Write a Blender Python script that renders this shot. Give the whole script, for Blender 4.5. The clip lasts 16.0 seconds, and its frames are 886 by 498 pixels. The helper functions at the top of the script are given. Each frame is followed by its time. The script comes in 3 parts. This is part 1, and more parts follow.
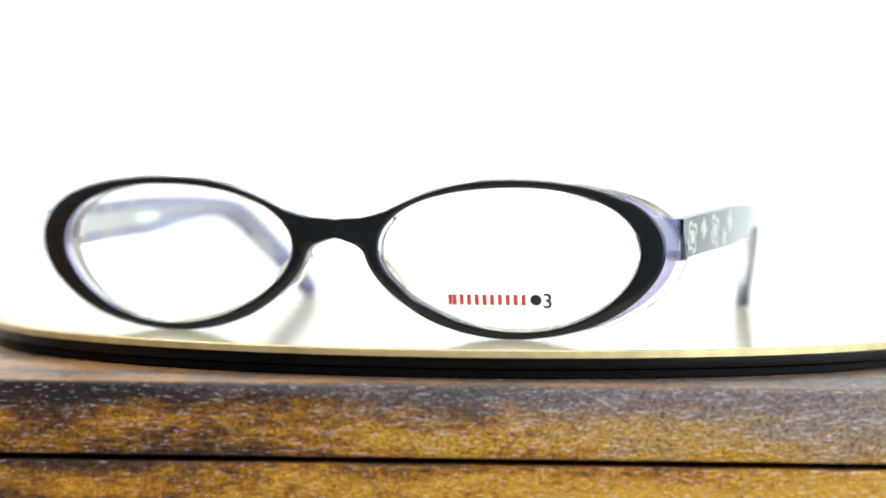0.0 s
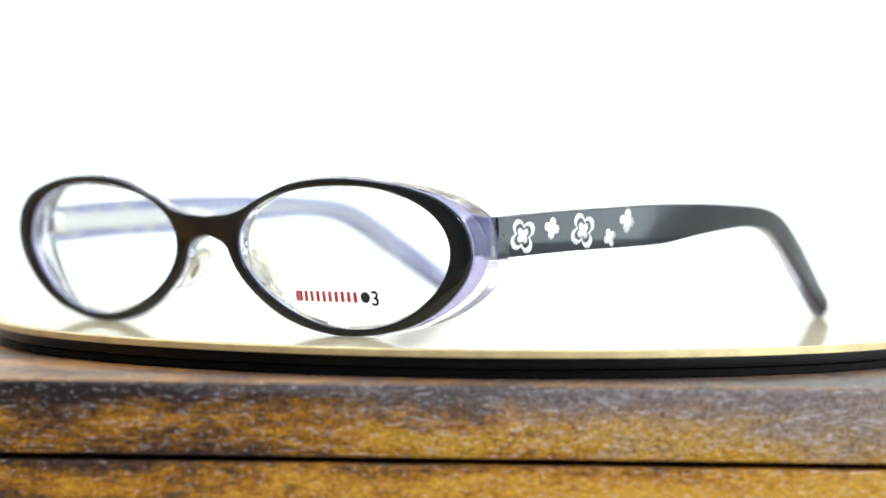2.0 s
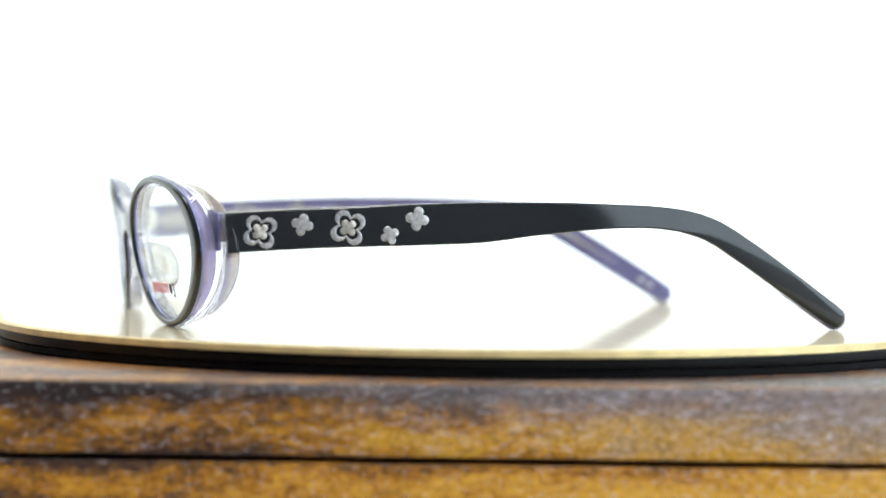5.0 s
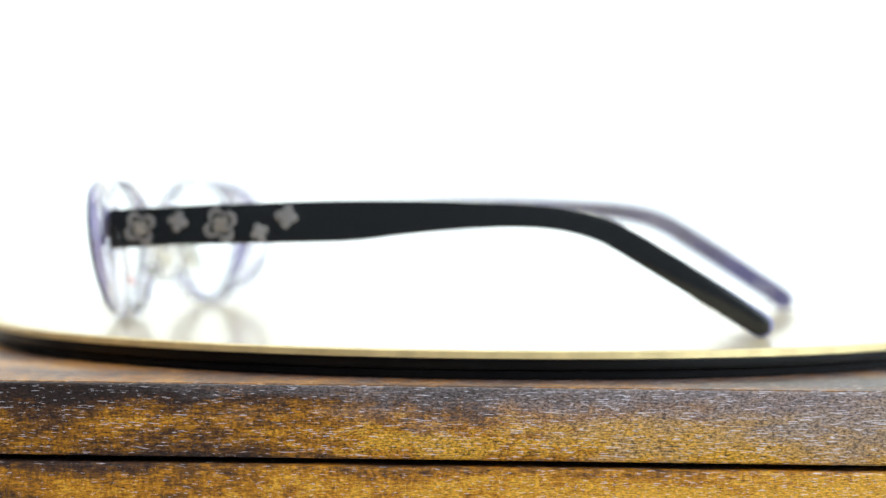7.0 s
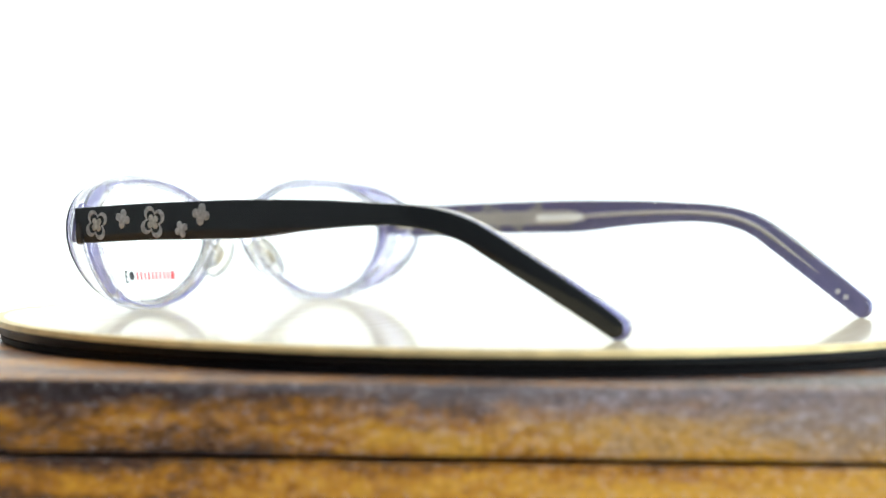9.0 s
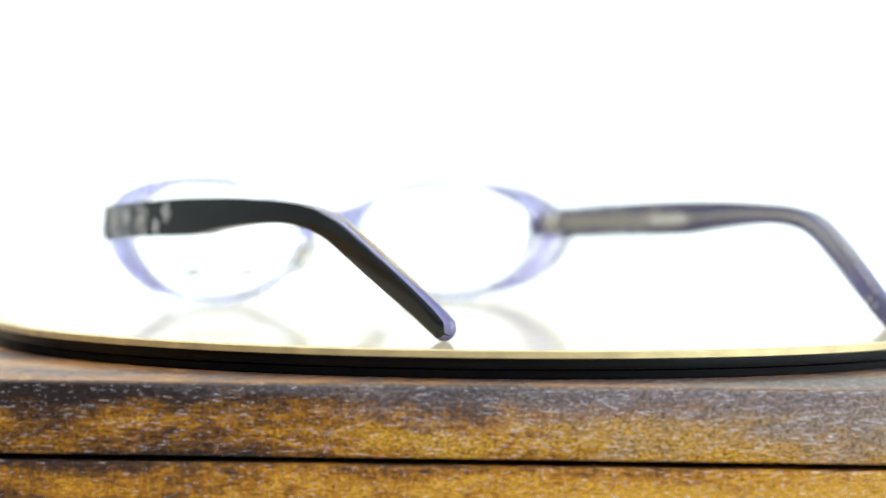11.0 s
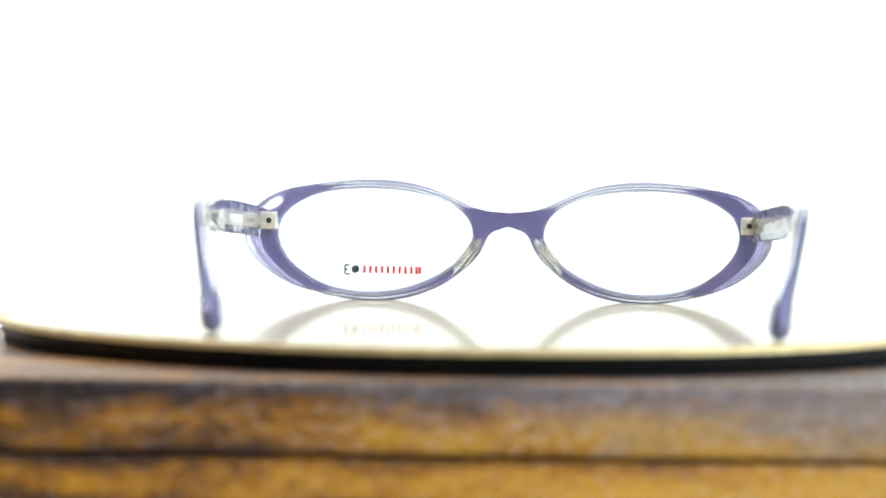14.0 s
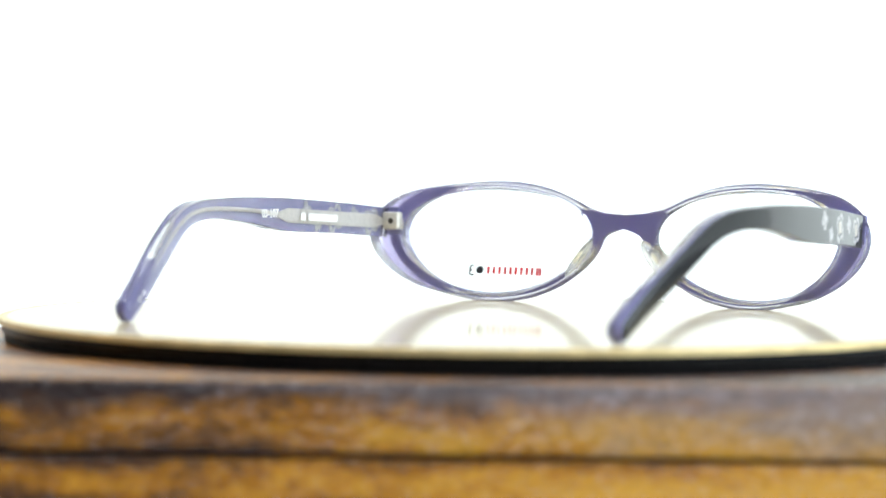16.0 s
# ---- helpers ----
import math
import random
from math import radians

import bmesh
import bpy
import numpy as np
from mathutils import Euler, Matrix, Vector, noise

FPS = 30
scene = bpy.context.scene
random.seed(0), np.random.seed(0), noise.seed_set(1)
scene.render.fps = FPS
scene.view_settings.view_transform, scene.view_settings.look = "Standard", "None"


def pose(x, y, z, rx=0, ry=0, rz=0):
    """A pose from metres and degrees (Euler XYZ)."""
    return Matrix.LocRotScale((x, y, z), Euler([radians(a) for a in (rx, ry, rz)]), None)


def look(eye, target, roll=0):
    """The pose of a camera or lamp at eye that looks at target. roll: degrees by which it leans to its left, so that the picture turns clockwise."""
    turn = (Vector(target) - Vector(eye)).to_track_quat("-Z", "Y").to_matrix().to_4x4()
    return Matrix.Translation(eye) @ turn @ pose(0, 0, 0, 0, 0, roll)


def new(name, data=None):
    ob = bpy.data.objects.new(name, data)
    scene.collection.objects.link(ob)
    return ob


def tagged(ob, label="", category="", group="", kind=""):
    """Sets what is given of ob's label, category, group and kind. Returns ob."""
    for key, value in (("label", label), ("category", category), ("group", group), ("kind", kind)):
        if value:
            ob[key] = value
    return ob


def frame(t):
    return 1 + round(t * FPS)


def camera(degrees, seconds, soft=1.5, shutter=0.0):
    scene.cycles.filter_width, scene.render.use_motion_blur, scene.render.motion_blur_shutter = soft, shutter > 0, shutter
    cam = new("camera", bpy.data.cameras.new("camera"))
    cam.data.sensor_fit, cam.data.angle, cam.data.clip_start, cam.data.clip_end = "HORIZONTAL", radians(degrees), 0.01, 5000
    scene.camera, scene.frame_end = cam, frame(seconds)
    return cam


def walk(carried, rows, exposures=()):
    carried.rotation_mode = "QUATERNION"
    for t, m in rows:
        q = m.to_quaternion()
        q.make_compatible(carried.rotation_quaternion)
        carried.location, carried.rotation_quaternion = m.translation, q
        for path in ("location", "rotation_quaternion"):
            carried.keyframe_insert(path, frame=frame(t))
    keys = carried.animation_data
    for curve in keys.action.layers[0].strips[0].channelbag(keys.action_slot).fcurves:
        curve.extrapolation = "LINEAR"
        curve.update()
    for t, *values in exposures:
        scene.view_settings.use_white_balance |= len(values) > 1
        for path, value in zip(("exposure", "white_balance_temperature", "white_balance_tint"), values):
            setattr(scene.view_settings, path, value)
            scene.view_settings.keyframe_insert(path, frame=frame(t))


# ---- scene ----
MM = 0.001

# ---- camera: on a stand, looking level across the turntable; it slides a few millimetres as its lens refocuses ----
cam = camera(21.181, 16.0)
eye = Vector((0.0, -0.5247, 0.0308))
TILT, PAN, ROLL = 0.026904, -0.012955, 0.679
ahead = Vector((math.sin(PAN) * math.cos(TILT), math.cos(PAN) * math.cos(TILT), -math.sin(TILT)))
BACK = [(0.0, 0.0), (3.0, 0.0), (3.5, 1.8), (4.2, 2.3), (6.3, -3.0), (7.0, -3.0), (7.5, 0.0), (7.9, 3.2), (9.2, 3.2), (11.3, -1.4), (12.0, -1.4),
        (12.4, 4.6), (13.1, 4.6), (13.5, 2.3), (13.9, 7.0), (16.0, 7.0)]
walk(cam, [(t, look(eye - ahead * b * MM, eye + ahead, ROLL)) for t, b in BACK])
cam.data.dof.use_dof = True
cam.data.dof.aperture_fstop = 11.5
# the lens hunts for focus: millimetres from the lens to the sharp plane
FOCUS = [(0.0, 434), (1.0, 440), (2.0, 446), (3.0, 454), (3.5, 474), (4.2, 484), (6.3, 424), (7.0, 408), (7.25, 412), (7.5, 454), (7.8, 486), (8.1, 506), (9.0, 504),
         (9.2, 474), (11.3, 432), (12.0, 429), (12.4, 440), (12.7, 582), (13.05, 580), (13.3, 456), (13.8, 454), (14.0, 570), (14.2, 596), (15.0, 588), (15.5, 565), (16.0, 562)]
sharp_plane = new("sharp_plane")
cam.data.dof.focus_object = sharp_plane

# ---- light ----
scene.view_settings.exposure = 0.0
world = bpy.data.worlds.new("room_light")
world.use_nodes = True
world.node_tree.nodes["Background"].inputs[0].default_value = (0.95, 0.98, 1.0, 1)
world.node_tree.nodes["Background"].inputs[1].default_value = 0.35
scene.world = world


def area_lamp(name, place, target, size, power, colour=(1, 1, 1), shape="DISK"):
    data = bpy.data.lights.new(name, "AREA")
    data.shape, data.size, data.energy, data.color = shape, size, power, colour
    ob = new(name, data)
    ob.matrix_world = look(place, target)
    return ob


area_lamp("ceiling_lamp", (0.35, -1.15, 1.0), (0, -0.05, 0), 0.22, 9.5, (1.0, 0.97, 0.93))
area_lamp("softbox_lamp", (1.52, -0.47, 0.34), (0, 0, 0.02), 2.0, 47, (0.76, 0.91, 1.0), "SQUARE")
area_lamp("ceiling_lamp", (-0.55, 0.25, 1.30), (0, 0, 0), 0.40, 6, (0.97, 0.98, 1.0))


# ---- materials ----
def material(name):
    m = bpy.data.materials.new(name)
    m.use_nodes = True
    return m, m.node_tree, m.node_tree.nodes["Principled BSDF"]


def node(tree, kind, **values):
    n = tree.nodes.new(kind)
    for key, value in values.items():
        n.inputs[key.replace("_", " ")].default_value = value
    return n


def ramp(tree, fac, *stops):
    n = tree.nodes.new("ShaderNodeValToRGB")
    e = n.color_ramp.elements
    while len(e) < len(stops):
        e.new(0.5)
    for el, (pos, col) in zip(e, stops):
        el.position = pos
        el.color = (*col, 1) if len(col) == 3 else col
    tree.links.new(fac, n.inputs[0])
    return n.outputs[0]


def coords(tree, scale):
    c = tree.nodes.new("ShaderNodeTexCoord")
    mp = tree.nodes.new("ShaderNodeMapping")
    mp.inputs["Scale"].default_value = scale
    tree.links.new(c.outputs["Object"], mp.inputs["Vector"])
    return mp.outputs[0]


def noise_tex(tree, vec, scale, detail=4.0, rough=0.55, distort=0.0):
    n = node(tree, "ShaderNodeTexNoise", Scale=scale, Detail=detail, Roughness=rough, Distortion=distort)
    tree.links.new(vec, n.inputs["Vector"])
    return n.outputs["Fac"]


def bump(tree, bsdf, height, strength, distance):
    b = node(tree, "ShaderNodeBump", Strength=strength, Distance=distance)
    tree.links.new(height, b.inputs["Height"])
    tree.links.new(b.outputs[0], bsdf.inputs["Normal"])


def mix_colour(tree, fac, a, b, mode="MIX"):
    n = tree.nodes.new("ShaderNodeMix")
    n.data_type, n.blend_type = "RGBA", mode
    for sock, val in ((n.inputs[0], fac), (n.inputs[6], a), (n.inputs[7], b)):
        if isinstance(val, (int, float)):
            sock.default_value = val
        elif isinstance(val, tuple):
            sock.default_value = (*val, 1)
        else:
            tree.links.new(val, sock)
    return n.outputs[2]


def plain(name, colour, rough=0.4, metal=0.0, ior=1.5, grain=0.0, scale=900.0, coat=0.0):
    m, tree, b = material(name)
    b.inputs["Base Color"].default_value = (*colour, 1)
    b.inputs["Roughness"].default_value = rough
    b.inputs["Metallic"].default_value = metal
    b.inputs["IOR"].default_value = ior
    b.inputs["Coat Weight"].default_value = coat
    b.inputs["Coat Roughness"].default_value = 0.04
    if grain:
        v = coords(tree, (1, 1, 1))
        f = noise_tex(tree, v, scale)
        c = ramp(tree, f, (0.3, tuple(x * (1 - grain) for x in colour)), (0.7, tuple(min(1, x * (1 + grain)) for x in colour)))
        tree.links.new(c, b.inputs["Base Color"])
        r = ramp(tree, noise_tex(tree, v, scale * 0.2), (0.3, (rough * 0.8,) * 3), (0.7, (rough * 1.25,) * 3))
        tree.links.new(r, b.inputs["Roughness"])
    return m


BLACK = plain("black_acetate", (0.011, 0.0130, 0.016), 0.09)
PURPLE = plain("purple_acetate", (0.43, 0.47, 0.88), 0.18, grain=0.06, scale=250)
PURPLE.node_tree.nodes["Principled BSDF"].inputs["Transmission Weight"].default_value = 0.12
PURPLE.node_tree.nodes["Principled BSDF"].inputs["IOR"].default_value = 1.42
# Same purple laminate, with the temples' shade put into a darker colour.
PURPLE_DARK = plain("darkened_purple_acetate", (0.24, 0.23, 0.45), 0.18, grain=0.08, scale=250)
SILVER = plain("silver_inlay", (0.52, 0.505, 0.51), 0.34, 0.80, grain=0.35, scale=1300)
CENTRE = plain("champagne_inlay", (0.56, 0.52, 0.47), 0.36, 0.75, grain=0.35, scale=1500)
STEEL = plain("brushed_steel", (0.76, 0.73, 0.67), 0.38, 0.45, grain=0.12, scale=900)
SCREW = plain("dark_screw", (0.10, 0.09, 0.08), 0.4, 0.9)
RED = plain("red_print", (0.80, 0.06, 0.07), 0.5)
INK = plain("black_print", (0.02, 0.02, 0.025), 0.5)
WHITE_INK = plain("white_print", (0.93, 0.93, 0.93), 0.5)
BODY_BLACK = plain("black_plastic", (0.004, 0.004, 0.005), 0.55, ior=1.2, grain=0.3, scale=300)
RIM_BLACK = plain("satin_black_plastic", (0.006, 0.006, 0.006), 0.36, ior=1.28, grain=0.2, scale=300)
GOLD = plain("gold_edge", (0.78, 0.61, 0.30), 0.40, 0.40, grain=0.15, scale=200)


def clear_acetate(name, tint, ior=1.42, blend=0.6):
    m, tree, b = material(name)
    b.inputs["Base Color"].default_value = (*tint, 1)
    b.inputs["Transmission Weight"].default_value = 1.0
    b.inputs["Roughness"].default_value = 0.04
    b.inputs["IOR"].default_value = ior
    tr = tree.nodes.new("ShaderNodeBsdfTransparent")
    tr.inputs[0].default_value = (*tint, 1)
    mx = tree.nodes.new("ShaderNodeMixShader")
    mx.inputs[0].default_value = blend
    tree.links.new(tr.outputs[0], mx.inputs[1])
    tree.links.new(b.outputs[0], mx.inputs[2])
    tree.links.new(mx.outputs[0], tree.nodes["Material Output"].inputs[0])
    return m


LAVENDER = clear_acetate("lavender_acetate", (0.84, 0.80, 0.985), 1.36)
LAVENDER.node_tree.nodes["Principled BSDF"].inputs["Transmission Weight"].default_value = 0.68
CLEAR = clear_acetate("clear_acetate", (0.95, 0.94, 0.98), 1.50, 0.88)
PAD = clear_acetate("clear_pad", (0.97, 0.96, 0.935), 1.4)
PAD_CORE = plain("beige_pad_core", (0.86, 0.81, 0.66), 0.35, grain=0.1)


def lens_material():
    m, tree, b = material("demo_lens")
    out = tree.nodes["Material Output"]
    tr = tree.nodes.new("ShaderNodeBsdfTransparent")
    tr.inputs[0].default_value = (0.985, 0.99, 0.99, 1)
    gl = node(tree, "ShaderNodeBsdfGlossy", Roughness=0.02)
    lw = node(tree, "ShaderNodeLayerWeight", Blend=0.5)
    fr = tree.nodes.new("ShaderNodeMath")
    fr.operation = "POWER"
    fr.inputs[1].default_value = 4.0
    tree.links.new(lw.outputs["Facing"], fr.inputs[0])
    low = tree.nodes.new("ShaderNodeMath")
    low.operation = "MULTIPLY_ADD"
    low.inputs[1].default_value, low.inputs[2].default_value = 0.55, 0.012
    tree.links.new(fr.outputs[0], low.inputs[0])
    fr = low
    mx = tree.nodes.new("ShaderNodeMixShader")
    tree.links.new(fr.outputs[0], mx.inputs[0])
    tree.links.new(tr.outputs[0], mx.inputs[1])
    tree.links.new(gl.outputs[0], mx.inputs[2])
    tree.links.new(mx.outputs[0], out.inputs[0])
    return m


LENS = lens_material()


def cream_top():
    m, tree, b = material("cream_lacquer")
    v = coords(tree, (1, 12, 1))
    f = noise_tex(tree, v, 30, 5)
    c = ramp(tree, f, (0.3, (0.60, 0.50, 0.32)), (0.7, (0.67, 0.57, 0.38)))
    tree.links.new(c, b.inputs["Base Color"])
    b.inputs["Roughness"].default_value = 0.5
    b.inputs["Coat Weight"].default_value = 0.68
    b.inputs["Coat Roughness"].default_value = 0.07
    b.inputs["Coat IOR"].default_value = 1.33
    b.inputs["IOR"].default_value = 1.2
    return m


CREAM = cream_top()


def wood(name, shift, phase, gold, slope, sheen_level=0.80, deep=0.22, band=0.40, patch=0.65):
    m, tree, b = material(name)
    c = tree.nodes.new("ShaderNodeTexCoord")

    def stretched(scale):
        q = tree.nodes.new("ShaderNodeMapping")
        q.inputs["Location"].default_value = shift
        q.inputs["Scale"].default_value = scale
        tree.links.new(c.outputs["Object"], q.inputs["Vector"])
        return q.outputs[0]

    def add(a, fa, b2, fb):
        n = tree.nodes.new("ShaderNodeMath")
        n.operation = "MULTIPLY"
        n.inputs[1].default_value = fa
        tree.links.new(a, n.inputs[0])
        n2 = tree.nodes.new("ShaderNodeMath")
        n2.operation = "MULTIPLY_ADD"
        n2.inputs[1].default_value = fb
        tree.links.new(b2, n2.inputs[0])
        tree.links.new(n.outputs[0], n2.inputs[2])
        return n2.outputs[0]
    # Bands along z; on the lid their phase paints its rounded top's shade.
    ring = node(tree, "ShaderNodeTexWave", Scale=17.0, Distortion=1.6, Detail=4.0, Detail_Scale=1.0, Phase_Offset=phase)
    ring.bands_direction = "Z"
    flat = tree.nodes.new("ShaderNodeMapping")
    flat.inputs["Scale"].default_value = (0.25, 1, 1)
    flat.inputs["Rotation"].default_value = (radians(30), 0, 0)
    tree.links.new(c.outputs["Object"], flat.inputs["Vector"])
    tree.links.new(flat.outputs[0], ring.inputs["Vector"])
    broad = noise_tex(tree, stretched((60, 30, 210)), 1.0, 5, 0.62, 0.5)
    fine = noise_tex(tree, stretched((420, 900, 2400)), 1.0, 5, 0.65, 0.3)
    pores = noise_tex(tree, stretched((560, 2400, 7000)), 1.0, 2, 0.5)
    figure = noise_tex(tree, stretched((190, 420, 900)), 1.0, 5, 0.7, 1.0)
    ripple = noise_tex(tree, stretched((1500, 700, 560)), 1.0, 3, 0.6, 0.6)
    grit = noise_tex(tree, stretched((1500, 3000, 3200)), 1.0, 3, 0.7, 0.2)
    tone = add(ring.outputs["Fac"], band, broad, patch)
    tone = add(tone, 1.0, figure, 0.50)
    tone = add(tone, 1.0, fine, 0.36)
    tone = add(tone, 1.0, ripple, 0.30)
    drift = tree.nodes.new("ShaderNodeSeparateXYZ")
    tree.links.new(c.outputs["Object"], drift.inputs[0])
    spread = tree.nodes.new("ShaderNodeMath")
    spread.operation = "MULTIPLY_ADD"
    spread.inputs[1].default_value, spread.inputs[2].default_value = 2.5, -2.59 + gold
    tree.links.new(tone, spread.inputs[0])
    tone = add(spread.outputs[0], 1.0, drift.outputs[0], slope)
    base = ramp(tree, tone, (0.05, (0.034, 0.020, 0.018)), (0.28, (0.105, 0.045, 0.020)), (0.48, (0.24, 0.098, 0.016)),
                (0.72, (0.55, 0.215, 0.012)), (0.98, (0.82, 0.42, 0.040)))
    dark = ramp(tree, pores, (0.34, (0.9, 0.9, 0.9)), (0.40, (0, 0, 0)))
    base = mix_colour(tree, dark, base, (0.022, 0.014, 0.014))
    # Grey veil growing to the right and the top: varnish sheen painted in.
    sheen = add(noise_tex(tree, stretched((40, 16, 140)), 1.0, 6, 0.7, 0.6), 1.2, drift.outputs[0], slope * 0.9)
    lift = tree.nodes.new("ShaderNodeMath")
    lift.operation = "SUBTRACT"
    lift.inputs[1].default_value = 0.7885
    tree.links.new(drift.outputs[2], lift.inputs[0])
    sheen = add(sheen, 1.0, lift.outputs[0], 42.0)
    haze = ramp(tree, sheen, (0.54, (0, 0, 0)), (1.0, (sheen_level,) * 3))
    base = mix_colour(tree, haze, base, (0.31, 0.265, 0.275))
    base = mix_colour(tree, 1.0, base, ramp(tree, grit, (0.38, (deep,) * 3), (0.60, (1.0,) * 3)), "MULTIPLY")
    # Pale flecks along the grain: glossy glints painted into the colour.
    glints = ramp(tree, add(pores, 1.0, drift.outputs[0], 0.32), (0.635, (0, 0, 0)), (0.685, (0.9, 0.9, 0.9)))
    base = mix_colour(tree, glints, base, (0.70, 0.65, 0.72))
    tree.links.new(base, b.inputs["Base Color"])
    tree.links.new(ramp(tree, grit, (0.3, (0.28,) * 3), (0.7, (0.50,) * 3)), b.inputs["Roughness"])
    b.inputs["IOR"].default_value = 1.3
    b.inputs["Coat Weight"].default_value = 0.15
    b.inputs["Coat Roughness"].default_value = 0.12
    bump(tree, b, add(fine, 0.5, grit, 0.5), 0.5, 0.0006)
    return m


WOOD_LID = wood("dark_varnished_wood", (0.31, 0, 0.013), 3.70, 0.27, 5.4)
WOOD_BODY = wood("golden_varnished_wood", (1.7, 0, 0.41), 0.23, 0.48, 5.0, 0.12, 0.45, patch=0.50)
# Tan copy of the lid's wood: low-angle sheen set as colour.
WOOD_TOP = wood("sheen_toned_wood", (0.9, 0, 0.2), 1.0, 0.80, -2.0, 0.15, 0.5, 0.1, 0.45)


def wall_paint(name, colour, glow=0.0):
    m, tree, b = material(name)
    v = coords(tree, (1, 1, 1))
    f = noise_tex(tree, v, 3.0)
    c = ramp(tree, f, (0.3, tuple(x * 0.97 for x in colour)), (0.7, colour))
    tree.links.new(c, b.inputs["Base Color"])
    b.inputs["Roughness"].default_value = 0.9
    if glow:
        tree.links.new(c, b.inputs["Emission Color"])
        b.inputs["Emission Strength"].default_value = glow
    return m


# Wall given a glow of its own to burn out white; no lamp.
BACKDROP = wall_paint("glowing_white_backdrop", (0.885, 0.92, 0.905), 0.75)
WALL = wall_paint("white_wall_paint", (0.80, 0.80, 0.79))
# Unseen walls; their dark colour stands in for the room's dim sides.
WALL_GREY = wall_paint("darkened_west_wall", (0.30, 0.30, 0.29))
WALL_DIM = wall_paint("darkened_south_wall", (0.16, 0.16, 0.17))


# ---- mesh helpers ----
def mesh_of(name, verts, faces, mat, smooth=40):
    bm = bmesh.new()
    vs = [bm.verts.new(v) for v in verts]
    for f in faces:
        q = []
        for k in f:
            if vs[k] not in q:
                q.append(vs[k])
        if len(q) > 2:
            try:
                bm.faces.new(q)
            except ValueError:
                pass
    return finish(name, bm, mat, smooth)


def finish(name, bm, mat, smooth=40, merge=2e-6):
    bmesh.ops.remove_doubles(bm, verts=bm.verts, dist=merge)
    bmesh.ops.dissolve_degenerate(bm, edges=bm.edges, dist=1e-7)
    bmesh.ops.recalc_face_normals(bm, faces=bm.faces)
    me = bpy.data.meshes.new(name)
    bm.to_mesh(me)
    bm.free()
    me.materials.append(mat)
    if smooth:
        for poly in me.polygons:
            poly.use_smooth = True
        me.set_sharp_from_angle(angle=radians(smooth))
    return me


def part(name, me, parent, label=""):
    ob = new(name, me)
    ob.parent = parent
    return tagged(ob, label)


def box_bm(size, centre, bevel=0.0, segments=3):
    bm = bmesh.new()
    bmesh.ops.create_cube(bm, size=1.0, matrix=Matrix.Translation(centre) @ Matrix.Diagonal((*size, 1)))
    if bevel:
        bmesh.ops.bevel(bm, geom=bm.edges[:], offset=bevel, segments=segments, profile=0.5, affect="EDGES")
    return bm


def lathe(profile, n=256):
    verts, faces, m = [], [], len(profile)
    for i in range(n):
        a = 2 * math.pi * i / n
        for r, z in profile:
            verts.append((r * math.cos(a), r * math.sin(a), z))
    for i in range(n):
        j = (i + 1) % n
        for k in range(m - 1):
            faces.append((i * m + k, j * m + k, j * m + k + 1, i * m + k + 1))
    return verts, faces


# ---- the room: white wall made to glow behind, unseen west and south walls darkened ----
def slab(name, size, centre, mat, label, category):
    me = finish(name, box_bm(size, centre), mat, 0)
    return tagged(new(name, me), label, category, kind="structure")


slab("wall_north", (4.2, 0.06, 2.6), (0, 1.63, 0.5), BACKDROP, "white backdrop wall with added glow", "wall")
slab("wall_east", (0.06, 3.2, 2.6), (2.07, 0.0, 0.5), WALL, "plain white painted side wall", "wall")
slab("wall_west", (0.06, 3.2, 2.6), (-2.07, 0.0, 0.5), WALL_GREY, "unseen side wall, darkened to keep reflections dark", "wall")
slab("wall_south", (4.2, 0.06, 2.6), (0, -1.63, 0.5), WALL_DIM, "unseen wall behind the camera, darkened for dark reflections", "wall")
slab("floor", (4.2, 3.32, 0.06), (0, 0, -0.83), WALL, "plain pale floor of the room", "floor")
slab("ceiling", (4.2, 3.32, 0.06), (0, 0, 1.83), WALL, "plain white painted ceiling", "ceiling")

# ---- wooden box under the turntable ----
Z_WOOD = -3.6 * MM
FRONT = -117.7 * MM
box = tagged(new("wooden_box"), "dark varnished wooden box, its lid painted with glints and sheen", "box")
box.location = (0, 0.03, -0.80)
lid_bm = box_bm((0.52, 0.142, 12.5 * MM), (0, FRONT + 0.071 - 0.03, Z_WOOD - 6.45 * MM + 0.80), 0.6 * MM, 4)
part("lid", finish("lid", lid_bm, WOOD_LID, 50), box, "dark brown wooden lid edge with painted glints and sheen")
# Added thin sheet that carries the sheen-toned colour.
top_bm = box_bm((0.519, 0.1402, 0.4 * MM), (0, FRONT + 0.071 - 0.03, Z_WOOD - 0.2 * MM + 0.80), 0.1 * MM, 2)
part("lid_top", finish("lid_top", top_bm, WOOD_TOP, 50), box, "lid top with its sheen put in as tan")
body_bm = box_bm((0.52, 0.142, 0.05), (0, FRONT - 0.6 * MM + 0.071 - 0.03, Z_WOOD - 13.75 * MM - 0.025 + 0.80), 0.8 * MM, 4)
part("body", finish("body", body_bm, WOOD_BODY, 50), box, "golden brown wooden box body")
# Black strip set into the open gap in place of its shade.
gap_bm = box_bm((0.50, 0.132, 1.6 * MM), (0, FRONT + 0.0735 - 0.03, Z_WOOD - 13.2 * MM + 0.80))
part("seam", finish("seam", gap_bm, BODY_BLACK, 0), box, "black shadow gap strip")

# plain table that carries the box
Z_TABLE = Z_WOOD - 63.4 * MM
table = tagged(new("table"), "plain white table under the wooden box", "table", kind="structure")
table.location = (0, 0.12, -0.80)
